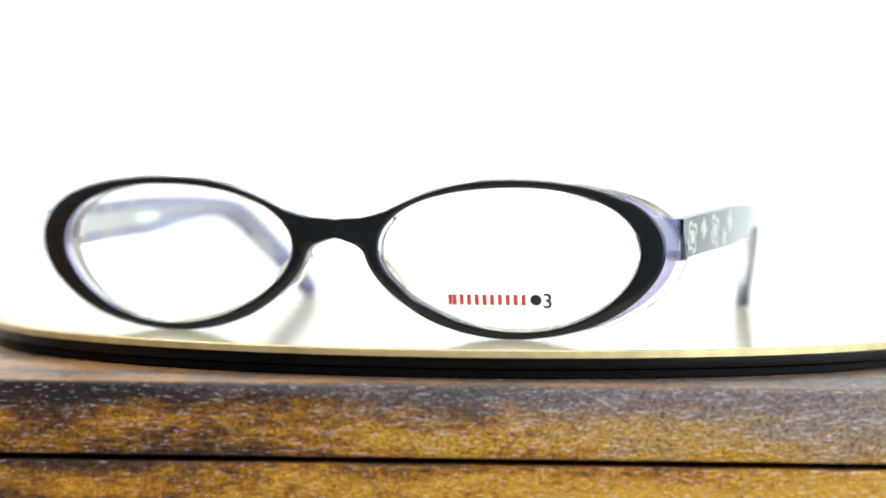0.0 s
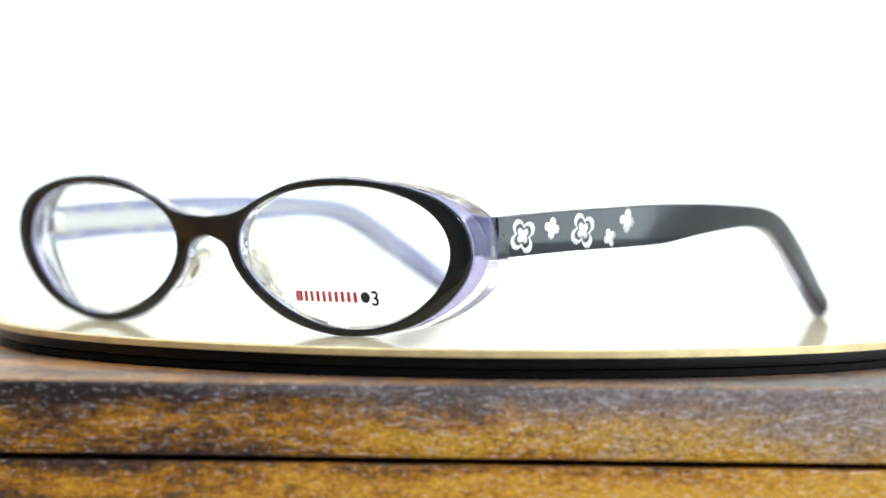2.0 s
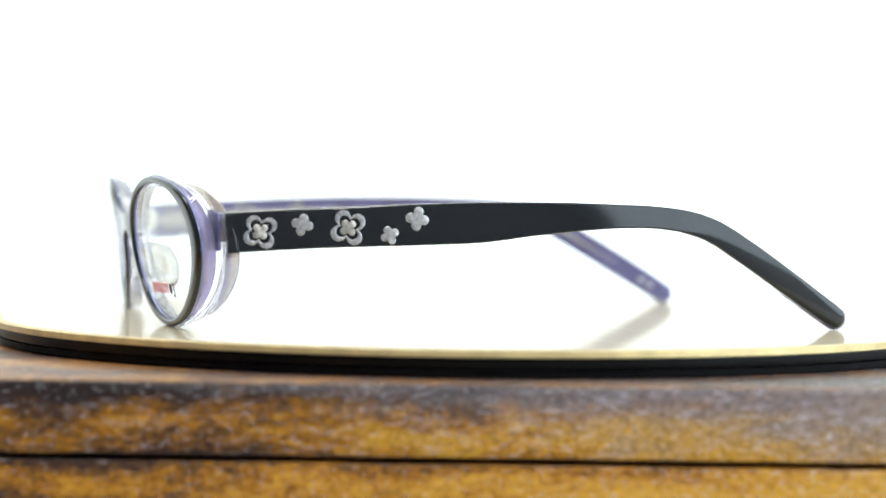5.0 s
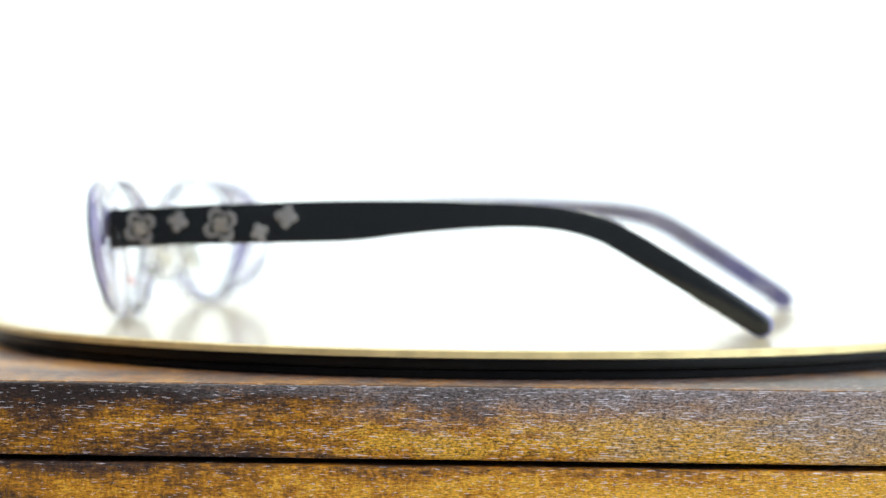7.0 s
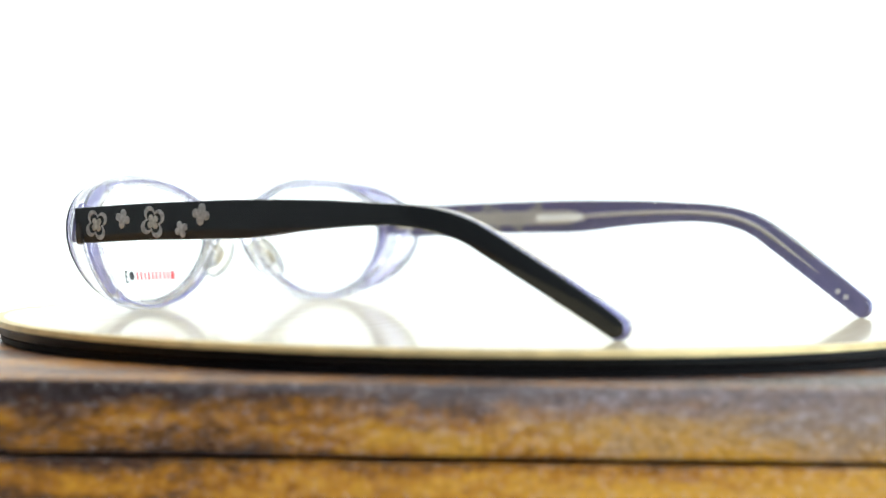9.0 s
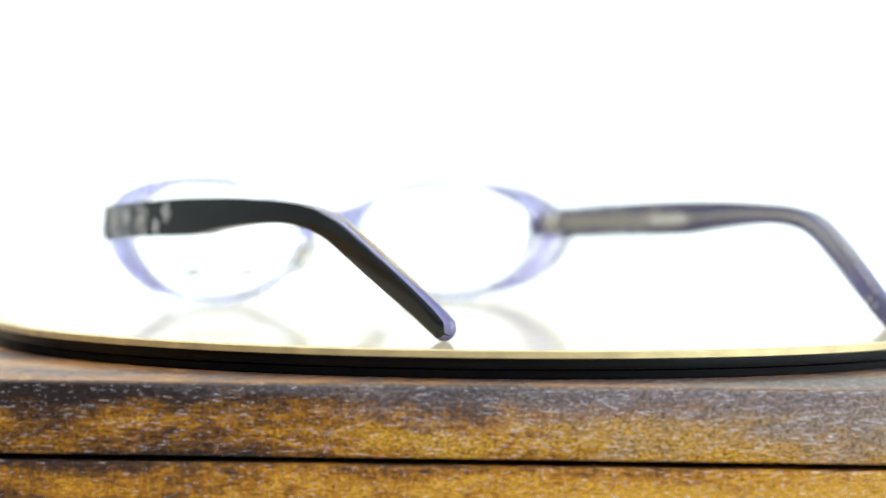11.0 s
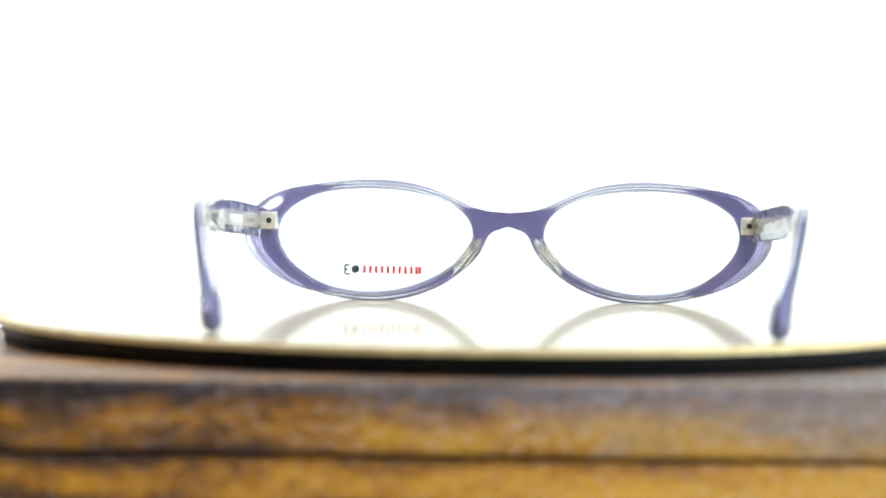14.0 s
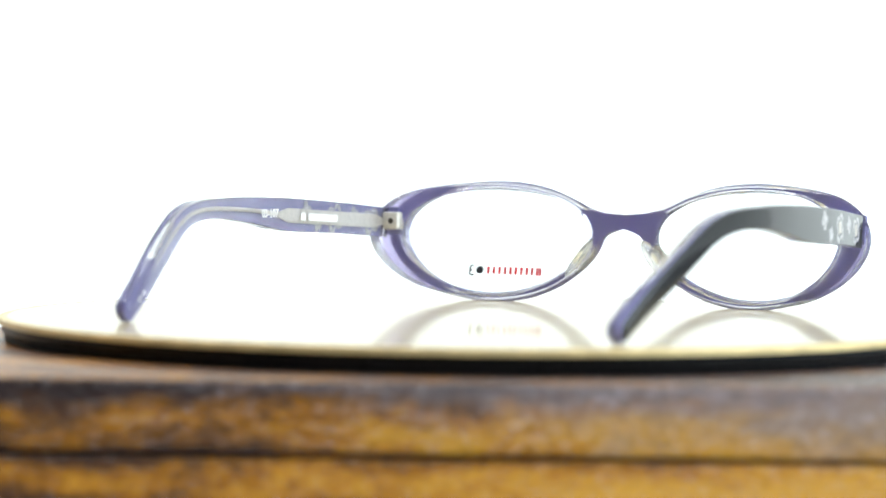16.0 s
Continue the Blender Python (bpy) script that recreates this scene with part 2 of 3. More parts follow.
part("tabletop", finish("tabletop", box_bm((1.1, 0.60, 0.03), (0, 0, Z_TABLE - 0.015 + 0.80), 0.003, 2), WALL, 40), table)
for lx, ly in ((-0.5, -0.25), (0.5, -0.25), (-0.5, 0.25), (0.5, 0.25)):
    part("leg", finish("leg", box_bm((0.045, 0.045, Z_TABLE - 0.03 + 0.80), (lx, ly, (Z_TABLE - 0.03 + 0.80) / 2), 0.003, 2), WALL, 40), table)

# ---- turntable ----
R_DISC = 104.8 * MM
turntable = tagged(new("turntable"), "round display turntable with cream top and gold edge", "turntable")
turntable.location = (0, 0, Z_WOOD)
R_RING, R_FOOT = R_DISC - 0.8 * MM, R_DISC - 1.3 * MM
v, f = lathe([(0, 0), (R_FOOT - 0.8 * MM, 0), (R_FOOT - 0.2 * MM, 0.25 * MM), (R_FOOT, 1.5 * MM), (R_FOOT - 0.3 * MM, 1.65 * MM), (0, 1.65 * MM)])
part("base", mesh_of("base", v, f, BODY_BLACK), turntable, "black plastic turntable foot")
z0 = -Z_WOOD
v, f = lathe([(0, 1.66 * MM), (R_RING - 0.8 * MM, 1.66 * MM), (R_RING - 0.2 * MM, 1.85 * MM), (R_RING, 2.2 * MM), (R_RING, z0 + 0.05 * MM), (R_RING - 0.2 * MM, z0 + 0.14 * MM), (0, z0 + 0.14 * MM)])
platter = part("platter", mesh_of("platter", v, f, RIM_BLACK), turntable, "black plastic rotating platter")
v, f = lathe([(R_DISC - 2 * MM, z0 + 0.15 * MM), (R_DISC - 0.1 * MM, z0 + 0.15 * MM), (R_DISC + 0.1 * MM, z0 + 0.30 * MM), (R_DISC + 0.1 * MM, z0 + 1.4 * MM), (R_DISC - 0.2 * MM, z0 + 1.6 * MM), (R_DISC - 2 * MM, z0 + 1.6 * MM), (R_DISC - 2 * MM, z0 + 0.15 * MM)])
part("edge_band", mesh_of("edge_band", v, f, GOLD), platter, "thin gold edge band")
v, f = lathe([(0, z0 + 1.6 * MM), (R_DISC - 2 * MM, z0 + 1.6 * MM), (R_DISC - 2 * MM, z0 + 0.15 * MM)])
part("top_plate", mesh_of("top_plate", v, f, CREAM, 30), platter, "glossy cream lacquered top plate")

# ---- eyeglasses ----
glasses = tagged(new("eyeglasses"), "oval black and purple laminated acetate eyeglasses with flower temples", "eyeglasses")
XC = -7.15                      # the spectacles sit a little off the turntable's axis
CX, CZ = 33.85, 17.1           # lens centre
Y0, BOW, LEAN = -75.9, 0.00141, -0.134


def surf(x, z):
    return Y0 + BOW * x * x + LEAN * (z - 17)


def put(x, y, z):
    return ((x + XC) * MM, y * MM, (z + 0.25) * MM)


def inner_radius(ph):
    """Lens opening, distance from its centre at the angle ph, which is 0 at the temple."""
    q = math.atan2(math.sin(ph) / 15, math.cos(ph) / 26)
    r = (0.9330 + 0.0067 * math.cos(q) - 0.0002 * math.sin(q) + 0.0228 * math.cos(2 * q) - 0.0042 * math.sin(2 * q)
         - 0.0146 * math.cos(3 * q) + 0.0359 * math.sin(3 * q))
    return r * math.hypot(26 * math.cos(q), 15 * math.sin(q))


RIM = [(-180, 2.9), (-171, 2.7), (-160, 2.5), (-144, 2.4), (-128, 2.0), (-110, 1.6), (-89, 1.4), (-70, 1.35), (-53, 1.55), (-40, 2.15), (-27, 2.8),
       (-14, 3.7), (-4, 4.5), (4, 4.7), (13, 4.5), (21, 4.0), (29, 3.2), (35, 2.4), (52, 1.6), (70, 1.4), (89, 1.4), (112, 1.5),
       (131, 1.5), (148, 1.2), (155, 1.4), (160, 1.9), (163, 3.0), (166, 4.9), (168.8, 9.8), (174.7, 8.7), (176, 4.9), (178, 3.4), (180, 2.9)]
BRIDGE_TOP, BRIDGE_LOW = 23.7, 20.2
A_TOP = math.degrees(math.atan2(BRIDGE_TOP - CZ, -CX))
A_LOW = math.degrees(math.atan2(BRIDGE_LOW - CZ, -CX))


def rim_width(deg):
    xs, ys = zip(*RIM)
    w = 0
    for k in range(-3, 4):
        dd = (deg + k * (1.6 if abs(deg) < 150 else 0.25) + 180) % 360 - 180
        w += float(np.interp(dd, xs, ys))
    return w / 7


ANGLES = sorted(set([i * 1.25 - 180 for i in range(288)] + [150 + i * 0.5 for i in range(61)]) | {A_TOP, A_LOW})
ANGLES = [a for a in ANGLES if a < 180 - 1e-6]


def outline(deg, grow_in, grow_out):
    """Inner and outer point of the rim at an angle round the lens."""
    ph = radians(deg)
    ri = inner_radius(ph) + grow_in
    c, s = math.cos(ph), math.sin(ph)
    if A_TOP - 1e-6 <= deg <= A_LOW + 1e-6:
        ro = -CX / c
    else:
        ro = min(inner_radius(ph) + rim_width(deg) + grow_out, -CX / c * 0.9999 if c < 0 else 1e9)
    return (CX + ri * c, CZ + ri * s), (CX + ro * c, CZ + ro * s)


def temporal(deg, width):
    return math.exp(-(deg / width) ** 2)


def rim_mesh(name, section, mat):
    """Rim of both sides and the bridge: section(deg) lists (at_outer, shift, depth) round the rim's cross-section."""
    verts, faces, n = [], [], len(ANGLES)
    for side in (1, -1):
        o = len(verts)
        m = 0
        for deg in ANGLES:
            sec = section(deg)
            m = len(sec)
            mid = A_TOP - 1e-6 <= deg <= A_LOW + 1e-6
            pin, pout = outline(deg, 0, 0)
            ln = math.hypot(pout[0] - pin[0], pout[1] - pin[1])
            ux, uz = (pout[0] - pin[0]) / ln, (pout[1] - pin[1]) / ln
            for outer, shift, depth in sec:
                b = pout if outer else pin
                sh = 0 if (mid and outer) else shift
                x, z = b[0] + ux * sh, b[1] + uz * sh
                x = max(x, 0.0)
                verts.append(put(side * x, surf(x, z) + depth, z))
        for i in range(n):
            j = (i + 1) % n
            for k in range(m):
                l = (k + 1) % m
                q = [o + i * m + k, o + j * m + k, o + j * m + l, o + i * m + l]
                if all(abs(verts[t][0] - XC * MM) < 1e-7 for t in q):
                    continue
                faces.append(q)
    return mesh_of(name, verts, faces, mat, 35)


def black_section(deg):
    return [(0, 0, 0.42), (0, 0.12, 0.20), (0, 0.35, 0.06), (0, 0.66, 0), (1, -0.72, 0), (1, -0.38, 0.07), (1, -0.13, 0.22), (1, 0, 0.45), (1, 0.05, 0.8), (0, 0.0, 0.8)]


def purple_section(deg):
    return [(0, 0.02, 0.802), (1, 0.03, 0.802), (1, 0.05, 1.2), (0, 0.04, 1.2)]


def lavender_section(deg):
    t = temporal(deg, 30)
    d, g = 1.25 + 1.85 * t, 3.3 * temporal(deg, 30)
    return [(0, 0.05, 1.203), (1, 0.06, 1.203), (1, 0.08 + g * 0.3, 1.2 + (d - 1.2) * 0.5), (1, 0.0 + g * 0.45, d), (0, 0.25, d)]


def clear_section(deg):
    """The crystal back: rounded at the wings and the bridge, drawn out to a wedge behind the thin stretches of the rim."""
    t, g = temporal(deg, 34), 3.1 * temporal(deg, 30)
    k = min(max((3.5 - rim_width(deg)) / 1.2, 0), 1) * max(1 - 2.2 * t, 0)
    d = 3.5 + 3.9 * t + 0.5 * k
    f = 1.303 + 1.8 * temporal(deg, 30)
    r = min(1.05 + 0.2 * k, (rim_width(deg) + g) * 0.5 + 0.25 + 0.2 * k)
    deep = r + k * (d - 1.36 - r)
    arc = []
    for u in (0, 0.28, 0.56, 0.8, 1):
        a = u * math.pi / 2
        arc.append((r * ((1 - k) * math.cos(a) + k * (1 - 0.9 * u)), d - deep + deep * ((1 - k) * math.sin(a) + k * u), math.sin(a)))
    back = [(1, 0.40 + g * (0.87 + 0.06 * s) - r + c, y) for c, y, s in arc]
    back += [(0, -0.62 + r - c, y) for c, y, s in reversed(arc)]
    return [(0, -0.5, 1.303), (0, 0.26, f), (1, 0.01 + g * 0.45, f), (1, 0.10 + g * 0.31, 1.21 + (f - 1.2) * 0.5), (1, 0.16, 1.0),
            (1, 0.42 + g * 0.52, 1.33 + (d - 1.3) * 0.25 * (1 - k))] + back


front = part("front_frame", rim_mesh("front_frame", black_section, BLACK), glasses, "glossy black front layer of the oval frame")
part("purple_layer", rim_mesh("purple_layer", purple_section, PURPLE), front, "purple laminate behind the black layer")
part("lavender_layer", rim_mesh("lavender_layer", lavender_section, LAVENDER), front, "translucent lavender laminate")
part("clear_layer", rim_mesh("clear_layer", clear_section, CLEAR), front, "clear crystal back layer")


def lens_mesh(side):
    verts, faces, rings = [], [], 8
    angs = [i * 4 for i in range(90)]
    for depth in (1.4, 2.4):
        for r in range(1, rings + 1):
            for a in angs:
                ph = radians(a)
                rr = (inner_radius(ph) + 0.25) * r / rings
                x, z = CX + rr * math.cos(ph), CZ + rr * math.sin(ph)
                verts.append(put(side * x, surf(x, z) + depth + 0.9 * (1 - (r / rings) ** 2) * -1, z))
    n = len(angs)
    for lay in (0, 1):
        o = lay * rings * n
        faces.append([o + i for i in range(n)])
        for r in range(rings - 1):
            for i in range(n):
                j = (i + 1) % n
                faces.append((o + r * n + i, o + r * n + j, o + (r + 1) * n + j, o + (r + 1) * n + i))
    o, p2 = (rings - 1) * n, (2 * rings - 1) * n
    for i in range(n):
        j = (i + 1) % n
        faces.append((o + i, o + j, p2 + j, p2 + i))
    return mesh_of("lens", verts, faces, LENS, 30)


def lens_depth(x, z):
    ph = math.atan2(z - CZ, x - CX)
    q = math.hypot(x - CX, z - CZ) / (inner_radius(ph) + 0.25)
    return surf(x, z) + 1.4 - 0.9 * (1 - q * q)


def print_mesh(name, outline2d, mat, thick=0.05):
    """A flat printed mark on the lens with the outline in x and z."""
    verts, n = [], len(outline2d)
    for dy in (-thick, -0.01):
        for x, z in outline2d:
            verts.append(put(x, lens_depth(x, z) + dy, z))
    faces = [list(range(n)), list(range(n, 2 * n))] + [(i, (i + 1) % n, n + (i + 1) % n, n + i) for i in range(n)]
    return mesh_of(name, verts, faces, mat, 0)


def lens_text(words, x, z, size):
    """A printed number on the front of the lens."""
    curve = bpy.data.curves.new("black_print", "FONT")
    curve.body, curve.size, curve.extrude, curve.offset = words, size, 0.02, 0.05
    ob = new("black_print", curve)
    me = bpy.data.meshes.new_from_object(ob)
    bpy.data.objects.remove(ob)
    bpy.data.curves.remove(curve)
    for q in me.vertices:
        a, b = q.co.x + x, q.co.y + z
        q.co = put(a, lens_depth(a, b) - 0.03 - q.co.z, b)
    me.materials.clear()
    me.materials.append(INK)
    return me


for side in (1, -1):
    lens = part("lens", lens_mesh(side), glasses, "clear demo lens" + (" with a red and black print" if side > 0 else ""))
    lens.visible_shadow = False
    if side > 0:
        for x in (22.1, 22.95, 24.3, 25.75, 27.25, 28.75, 30.2, 31.7, 33.2, 34.7, 36.2):
            zb = 7.9 + (x - 23) * 0.012
            part("red_print", print_mesh("red_print", [(x, zb), (x + 0.75, zb), (x + 0.75, zb + 2.0), (x, zb + 2.0)], RED), lens, "red print mark")
        ring = [(38.9 + 1.05 * math.cos(i * math.pi / 12), 9.1 + 1.05 * math.sin(i * math.pi / 12)) for i in range(24)]
        part("black_dot", print_mesh("black_dot", ring, INK), lens, "black printed dot")
        part("black_print", lens_text("3", 40.1, 7.6, 4.0), lens, "black printed number")


# nose pads
def pad_mesh(side, size, mat):
    bm = bmesh.new()
    m = Matrix.Translation(put(side * 10.2, -69.0, 12.8)) @ Euler((radians(-6), radians(side * -36), radians(side * 16))).to_matrix().to_4x4()
    bmesh.ops.create_uvsphere(bm, u_segments=24, v_segments=16, radius=MM, matrix=m @ Matrix.Diagonal((*size, 1)))
    return finish("nose_pad", bm, mat, 60)


def pad_arm(side):
    """The moulded root that joins a pad to the rim."""
    bm = bmesh.new()
    m = Matrix.Translation(put(side * 10.3, -71.4, 12.9)) @ Euler((0, radians(side * -36), radians(side * 10))).to_matrix().to_4x4()
    bmesh.ops.create_cone(bm, cap_ends=True, segments=14, radius1=3.6 * MM, radius2=2.2 * MM, depth=4.4 * MM, matrix=m @ Matrix.Rotation(-math.pi / 2, 4, "X") @ Matrix.Diagonal((0.45, 1.2, 1, 1)))
    return finish("pad_root", bm, PAD, 60)


for side in (1, -1):
    pad = part("nose_pad", pad_mesh(side, (1.15, 3.2, 5.8), PAD), glasses, "clear moulded nose pad")
    part("pad_core", pad_mesh(side, (0.28, 0.9, 2.0), PAD_CORE), pad, "yellowed beige core")
    part("pad_root", pad_arm(side), pad)

# temples: centre line in y and z with the half height
LINE = [(-65.2, 20.9, 3.9), (-47, 22.05, 3.92), (-25, 22.95, 4.05), (-15, 23.35, 3.95), (-6, 24.0, 3.4), (3, 24.5, 2.9), (13, 24.75, 2.4), (21, 24.6, 2.25),
        (28, 23.75, 2.3), (34, 21.95, 2.4), (40, 18.75, 2.5), (51, 12.1, 2.52), (61.0, 5.85, 2.5), (64.2, 3.8, 2.4)]
SIDE_X = {1: [(-66, 65.3), (-58, 66.5), (-50, 67.2), (-42, 67.8), (-34, 68.4), (-28, 68.7), (0, 68.8), (20, 67.6), (35, 65.4), (66, 58.7)],
          -1: [(-66, 64.3), (-50, 65.5), (-42, 66.0), (-28, 66.5), (0, 66.6), (20, 65.4), (35, 62.9), (66, 55.8)]}


def side_x(y, side):
    """The temple's outer side, eased round its turns."""
    xs, ys = zip(*SIDE_X[side])
    return sum(float(np.interp(min(y + k * 1.5, 66), xs, ys)) for k in range(-6, 7)) / 13


def spline(points, steps):
    pts = [np.array(p, float) for p in points]
    pts = [2 * pts[0] - pts[1]] + pts + [2 * pts[-1] - pts[-2]]
    out = []
    for i in range(1, len(pts) - 2):
        a, b, c, d = pts[i - 1:i + 3]
        for k in range(steps):
            t = k / steps
            out.append(0.5 * (2 * b + (c - a) * t + (2 * a - 5 * b + 4 * c - d) * t * t + (3 * b - a - 3 * c + d) * t ** 3))
    out.append(pts[-2])
    return out


def temple_mesh(name, side, shift, x_out, x_in, squeeze, mat, end_r=2.4, fill=0.0):
    """One laminate of a temple: the slice from x_out to x_in of a bar with rounded edges and a round tip."""
    path = spline(LINE, 7)
    n = len(path)
    verts, faces, rows = [], [], []
    for i, q in enumerate(path):
        a, b = path[max(i - 1, 0)], path[min(i + 1, n - 1)]
        d = np.array([b[0] - a[0], b[1] - a[1]])
        d /= np.linalg.norm(d)
        rows.append((q[0], q[1], q[2], d, 1.0))
    q, d = path[-1], rows[-1][3]
    for k in range(1, 15):
        u = math.sin(k / 14 * math.pi / 2)
        thin = max(math.sqrt(1 - u * u), 0.02)
        rows.append((q[0] + d[0] * u * end_r, q[1] + d[1] * u * end_r, q[2] * thin, d, thin))
    m = 9
    for y, z, h, d, thin in rows:
        tall = h * squeeze
        nrm = np.array([-d[1], d[0]])
        x0 = side_x(y, side)
        tail = min(max((y - 46) / 18, 0), 1)
        wide = (1.75 + 0.3 * tail) * thin * (squeeze if thin < 1 else 1)
        edge = min(0.32 + 1.35 * tail, wide, tall)
        mid = x0 - 1.75 - 0.3 * tail
        deep = x_in - fill * min(max((y - 50) / 12, 0), 1) - (0.6 * tail if x_in < -3 else 0)
        xa, xb = (min(max(x0 + c, mid - wide), mid + wide) for c in (x_out, deep))
        top = []
        for k in range(m):
            x = xb + (xa - xb) * (0.5 + 0.5 * math.cos(math.pi * k / (m - 1)))
            over = max(abs(x - mid) - (wide - edge), 0)
            top.append((x, max(tall - edge + math.sqrt(max(edge * edge - over * over, 0)), 0.001)))
        for x, t in top + [(x, -t) for x, t in reversed(top)]:
            verts.append(put(side * x, y + shift + nrm[0] * t, z + nrm[1] * t))
    m *= 2
    for i in range(len(rows) - 1):
        for k in range(m):
            l = (k + 1) % m
            faces.append((i * m + k, i * m + l, (i + 1) * m + l, (i + 1) * m + k))
    faces.append(list(range(m)))
    faces.append([(len(rows) - 1) * m + k for k in range(m)])
    return mesh_of(name, verts, faces, mat, 50)


def flower_mesh(side, shift, y0, z0, radius, turn, inner=0.0, mat=None):
    """A four-petalled inlay that goes through the black and purple layers; inner cuts its middle out."""
    n, verts, faces = 48, [], []

    def rad(a, r):
        d = (a - turn + math.pi / 4) % (math.pi / 2) - math.pi / 4
        return r * (0.58 * math.cos(d) + math.sqrt(0.1764 - 0.3364 * math.sin(d) ** 2) + 0.02 * math.cos(a * 3 + y0))
    loops = []
    for depth, k in ((0.05, 0.93), (0.0, 1.0), (-1.7, 1.0)):
        loops.append([(rad(2 * math.pi * i / n, radius * k), 2 * math.pi * i / n, depth) for i in range(n)])
    if inner:
        for depth, k in ((-1.7, 1.0), (0.0, 1.0), (0.05, 1.06)):
            loops.append([(rad(2 * math.pi * i / n, inner * k), 2 * math.pi * i / n, depth) for i in range(n)])
    for lp in loops:
        for r, a, depth in lp:
            y, z = y0 + r * math.cos(a), z0 + r * math.sin(a)
            verts.append(put(side * (side_x(y, side) + depth), y + shift, z))
    L = len(loops)
    for k in range(L if inner else L - 1):
        l = (k + 1) % L
        for i in range(n):
            j = (i + 1) % n
            faces.append((k * n + i, k * n + j, l * n + j, l * n + i))
    if not inner:
        faces.append(list(range(n)))
        faces.append([(L - 1) * n + i for i in range(n)])
    return mesh_of("flower_inlay", verts, faces, mat or SILVER, 30)


FLOWERS = [(-58.8, 21.3, 3.6, 0.60, 2.5), (-50.8, 22.7, 2.15, 1.35, 0), (-41.9, 22.2, 3.7, 0.55, 2.55), (-33.8, 20.8, 1.85, 0.45, 0), (-28.4, 24.0, 2.35, 1.4, 0)]


def bar_mesh(name, side, shift, y0, y1, z0, z1, x0, x1, mat, bevel=0.2):
    """A bar inside the temple, between y0 and y1; x0 and x1 count from the outer side."""
    verts, faces = [], []
    steps = 10
    for i in range(steps + 1):
        y = y0 + (y1 - y0) * i / steps
        zs = (y + 65) * 0.04
        cut = bevel if i in (0, steps) else 0
        for x, z in ((x0, z0 + cut), (x0, z1 - cut), (x1, z1 - cut), (x1, z0 + cut)):
            verts.append(put(side * (side_x(y, side) + x), y + shift, z + zs))
    for i in range(steps):
        for k in range(4):
            l = (k + 1) % 4
            faces.append((i * 4 + k, i * 4 + l, i * 4 + 4 + l, i * 4 + 4 + k))
    faces += [(0, 1, 2, 3), tuple(steps * 4 + k for k in range(4))]
    return mesh_of(name, verts, faces, mat, 30)


def wire_mesh(side, shift):
    pts = [q for q in spline(LINE, 7) if -15 < q[0] < 53]
    verts, faces, n = [], [], 8
    for i, q in enumerate(pts):
        a, b = pts[max(i - 1, 0)], pts[min(i + 1, len(pts) - 1)]
        d = np.array([b[0] - a[0], b[1] - a[1]])
        d /= np.linalg.norm(d)
        for k in range(n):
            u = 2 * math.pi * k / n
            w = min(1.0, 0.15 + (len(pts) - 1 - i) / 12)
            t = 0.48 * w * math.sin(u)
            verts.append(put(side * (side_x(q[0], side) - 2.15 + 0.4 * w * math.cos(u)), q[0] + shift - d[1] * t, q[1] + d[0] * t))
    for i in range(len(pts) - 1):
        for k in range(n):
            l = (k + 1) % n
            faces.append((i * n + k, i * n + l, (i + 1) * n + l, (i + 1) * n + k))
    faces += [list(range(n)), [(len(pts) - 1) * n + k for k in range(n)]]
    return mesh_of("core_wire", verts, faces, STEEL, 60)


def text_mesh(words, y, z, size):
    """A printed number on the inner side of the temple, read from within."""
    curve = bpy.data.curves.new("white_print", "FONT")
    curve.body, curve.size, curve.extrude = words, size * MM, 0.05 * MM
    curve.offset = 0.08 * MM
    ob = new("white_print", curve)
    me = bpy.data.meshes.new_from_object(ob)
    bpy.data.objects.remove(ob)
    bpy.data.curves.remove(curve)
    inside = side_x(y, 1) - 3.6
    me.transform(Matrix.Translation(put(inside, y, z)) @ Matrix(((0, 0, -1, 0), (-1, 0, 0, 0), (0, 1, 0, 0), (0, 0, 0, 1))))
    me.materials.clear()
    me.materials.append(WHITE_INK)
    return me


def box_local(size, centre, bevel):
    return box_bm([c * MM for c in size], put(*centre), bevel * MM, 2)


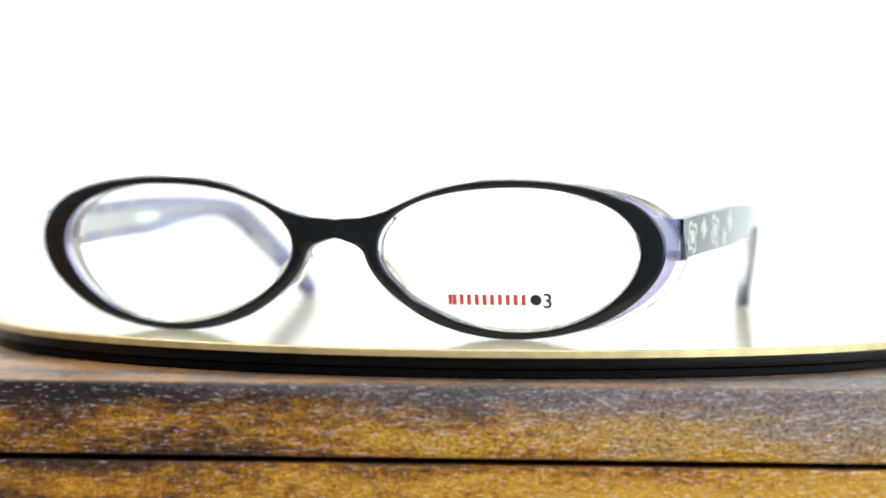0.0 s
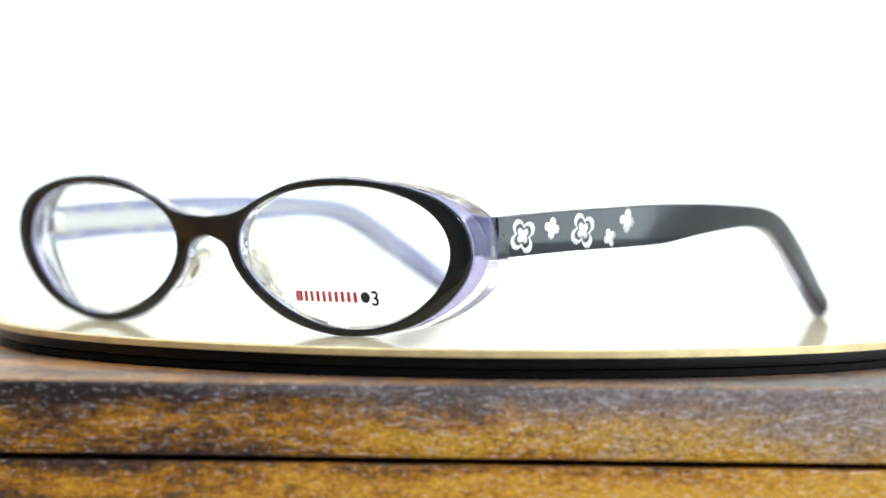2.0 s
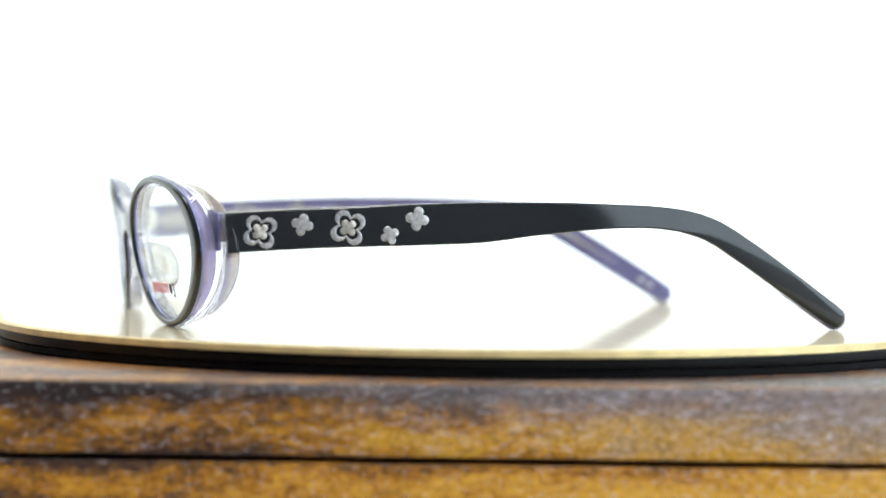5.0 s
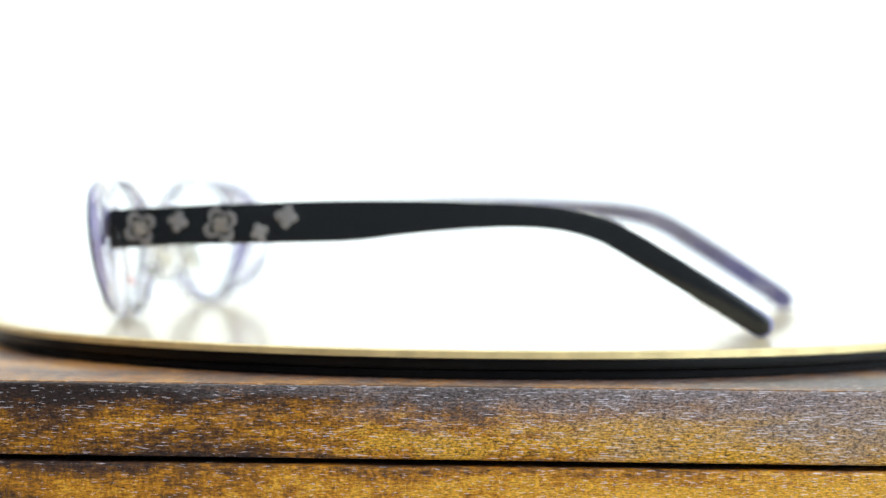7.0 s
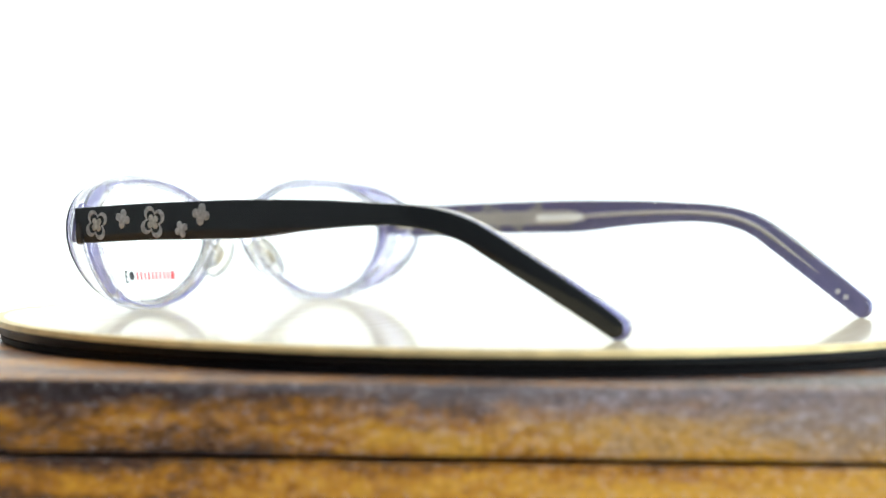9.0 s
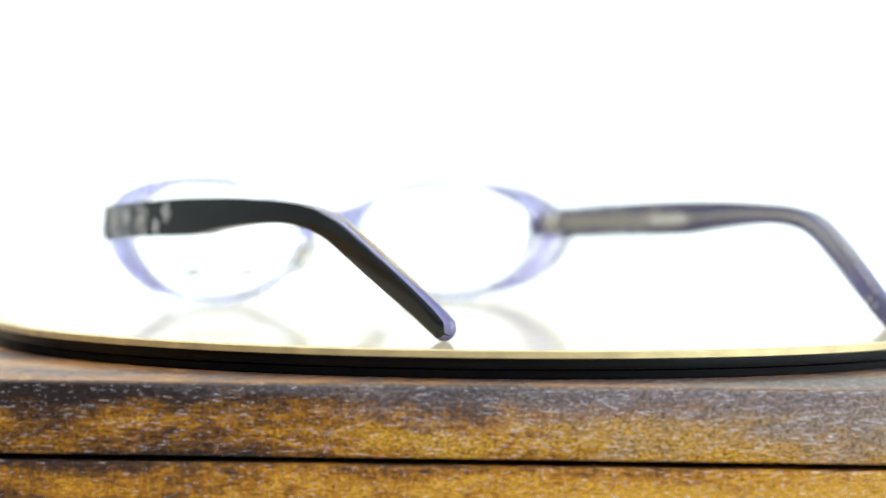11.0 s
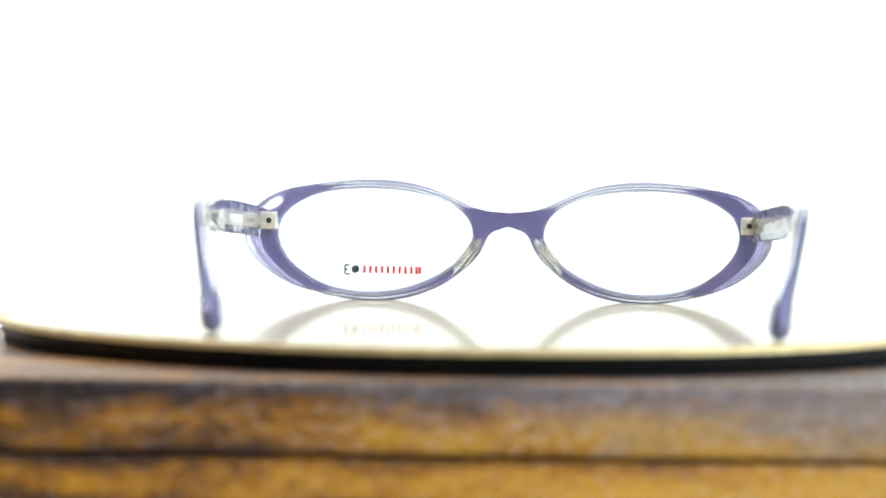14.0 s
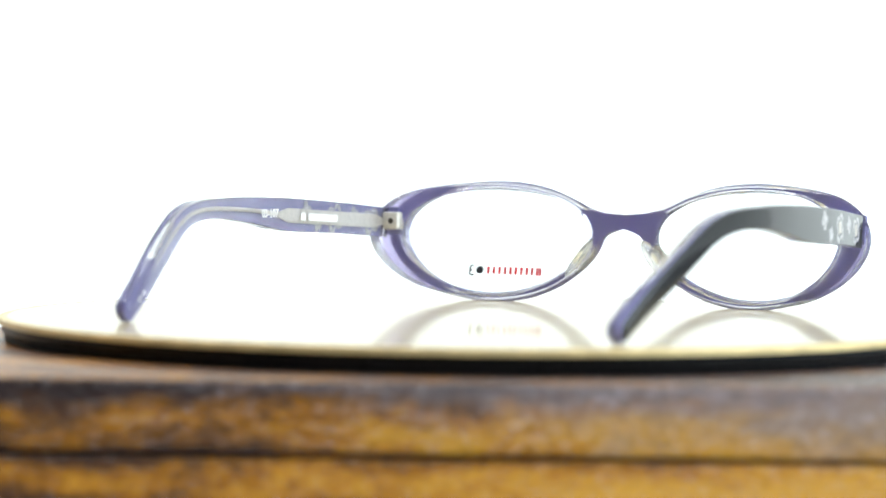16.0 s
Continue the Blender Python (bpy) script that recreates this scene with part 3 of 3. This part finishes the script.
for side, shift in ((1, 0.0), (-1, 2.8)):
    # Added purple plate: imitates the temple's colour refracted through the clear end.
    plate = bmesh.new()
    bmesh.ops.create_cube(plate, size=1.0, matrix=Matrix.Translation(put(side * 62.3, -66.8, 21.2)) @ Matrix.Rotation(radians(side * 14), 4, "Z") @ Matrix.Diagonal((4.6 * MM, 0.9 * MM, 7.2 * MM, 1)))
    bmesh.ops.bevel(plate, geom=plate.edges[:], offset=0.3 * MM, segments=2, profile=0.5, affect="EDGES")
    part("refraction_plate", finish("refraction_plate", plate, PURPLE_DARK, 40), front, "added plate imitating the temple's purple refracted in the clear layer")
    temple = part("temple", temple_mesh("temple", side, shift, 0, -0.7, 0.985, BLACK, 2.3), glasses, "black outer layer of the temple with silver flowers")
    part("purple_layer", temple_mesh("purple_layer", side, shift, -0.703, -1.4, 0.975, PURPLE_DARK, 2.3, 1.6), temple, "purple laminate")
    part("clear_layer", temple_mesh("clear_layer", side, shift, -1.403, -3.5, 1.0, CLEAR), temple, "clear crystal inner layer")
    for y, z, r, turn, inn in FLOWERS:
        part("flower_inlay", flower_mesh(side, shift, y, z, r, turn, inn), temple, "silver four-petalled flower inlay")
        if inn:
            part("flower_inlay", flower_mesh(side, shift, y, z, r * 0.47, turn + 0.1, mat=CENTRE), temple, "champagne four-petalled flower centre")
    part("hinge_plate", bar_mesh("hinge_plate", side, shift, -65, -14, 19.5, 22.9, -1.75, -2.6, STEEL, 1.2), temple, "brushed steel hinge plate")
    part("core_wire", wire_mesh(side, shift), temple, "thin steel core wire")
    marks = ((-41.5, 13.5), (-26.5, 2.2)) if side > 0 else ((-28.0, 13.5),)
    for y, w in marks:
        part("white_print", bar_mesh("white_print", side, shift, y, y + w, 20.2, 22.0, -3.51, -3.56, WHITE_INK, 0.0), temple, "white print mark")
    for y, z in ((57.6, 7.2), (59.8, 5.9)):
        part("white_print", bar_mesh("white_print", side, shift, y, y + 1.4, z - 5.5, z - 4.3, -3.51, -3.56, WHITE_INK, 0.2), temple, "white print mark")
    if side > 0:
        part("white_print", text_mesh("03-107", -5.4, 22.65, 2.8), temple, "white printed number")
    hinge = part("hinge", finish("hinge", box_local((4.6, 3.4, 4.4), (side * 60.6, -64.6 + shift * 0.5, 21.4), 0.5), STEEL, 40), glasses, "small steel hinge")
    bm = bmesh.new()
    bmesh.ops.create_cone(bm, cap_ends=True, segments=16, radius1=0.7 * MM, radius2=0.7 * MM, depth=0.4 * MM,
                          matrix=Matrix.Translation(put(side * 60.2, -62.85 + shift * 0.5, 21.4)) @ Matrix.Rotation(math.pi / 2, 4, "X"))
    part("screw", finish("screw", bm, SCREW, 40), hinge, "dark hinge screw")

# ---- movement: the platter turns at an even pace and carries the eyeglasses ----
TURN, START = -11.8705, -15.15


def motions():
    walk(sharp_plane, [(t, Matrix.Translation(eye + ahead * d * MM)) for t, d in FOCUS])
    rows = [i for i in range(17)]
    walk(glasses, [(t, pose(0, 0, 0, 0, 0, START + TURN * t)) for t in rows])
    walk(platter, [(t, pose(0, 0, 0, 0, 0, TURN * t)) for t in rows])


motions()
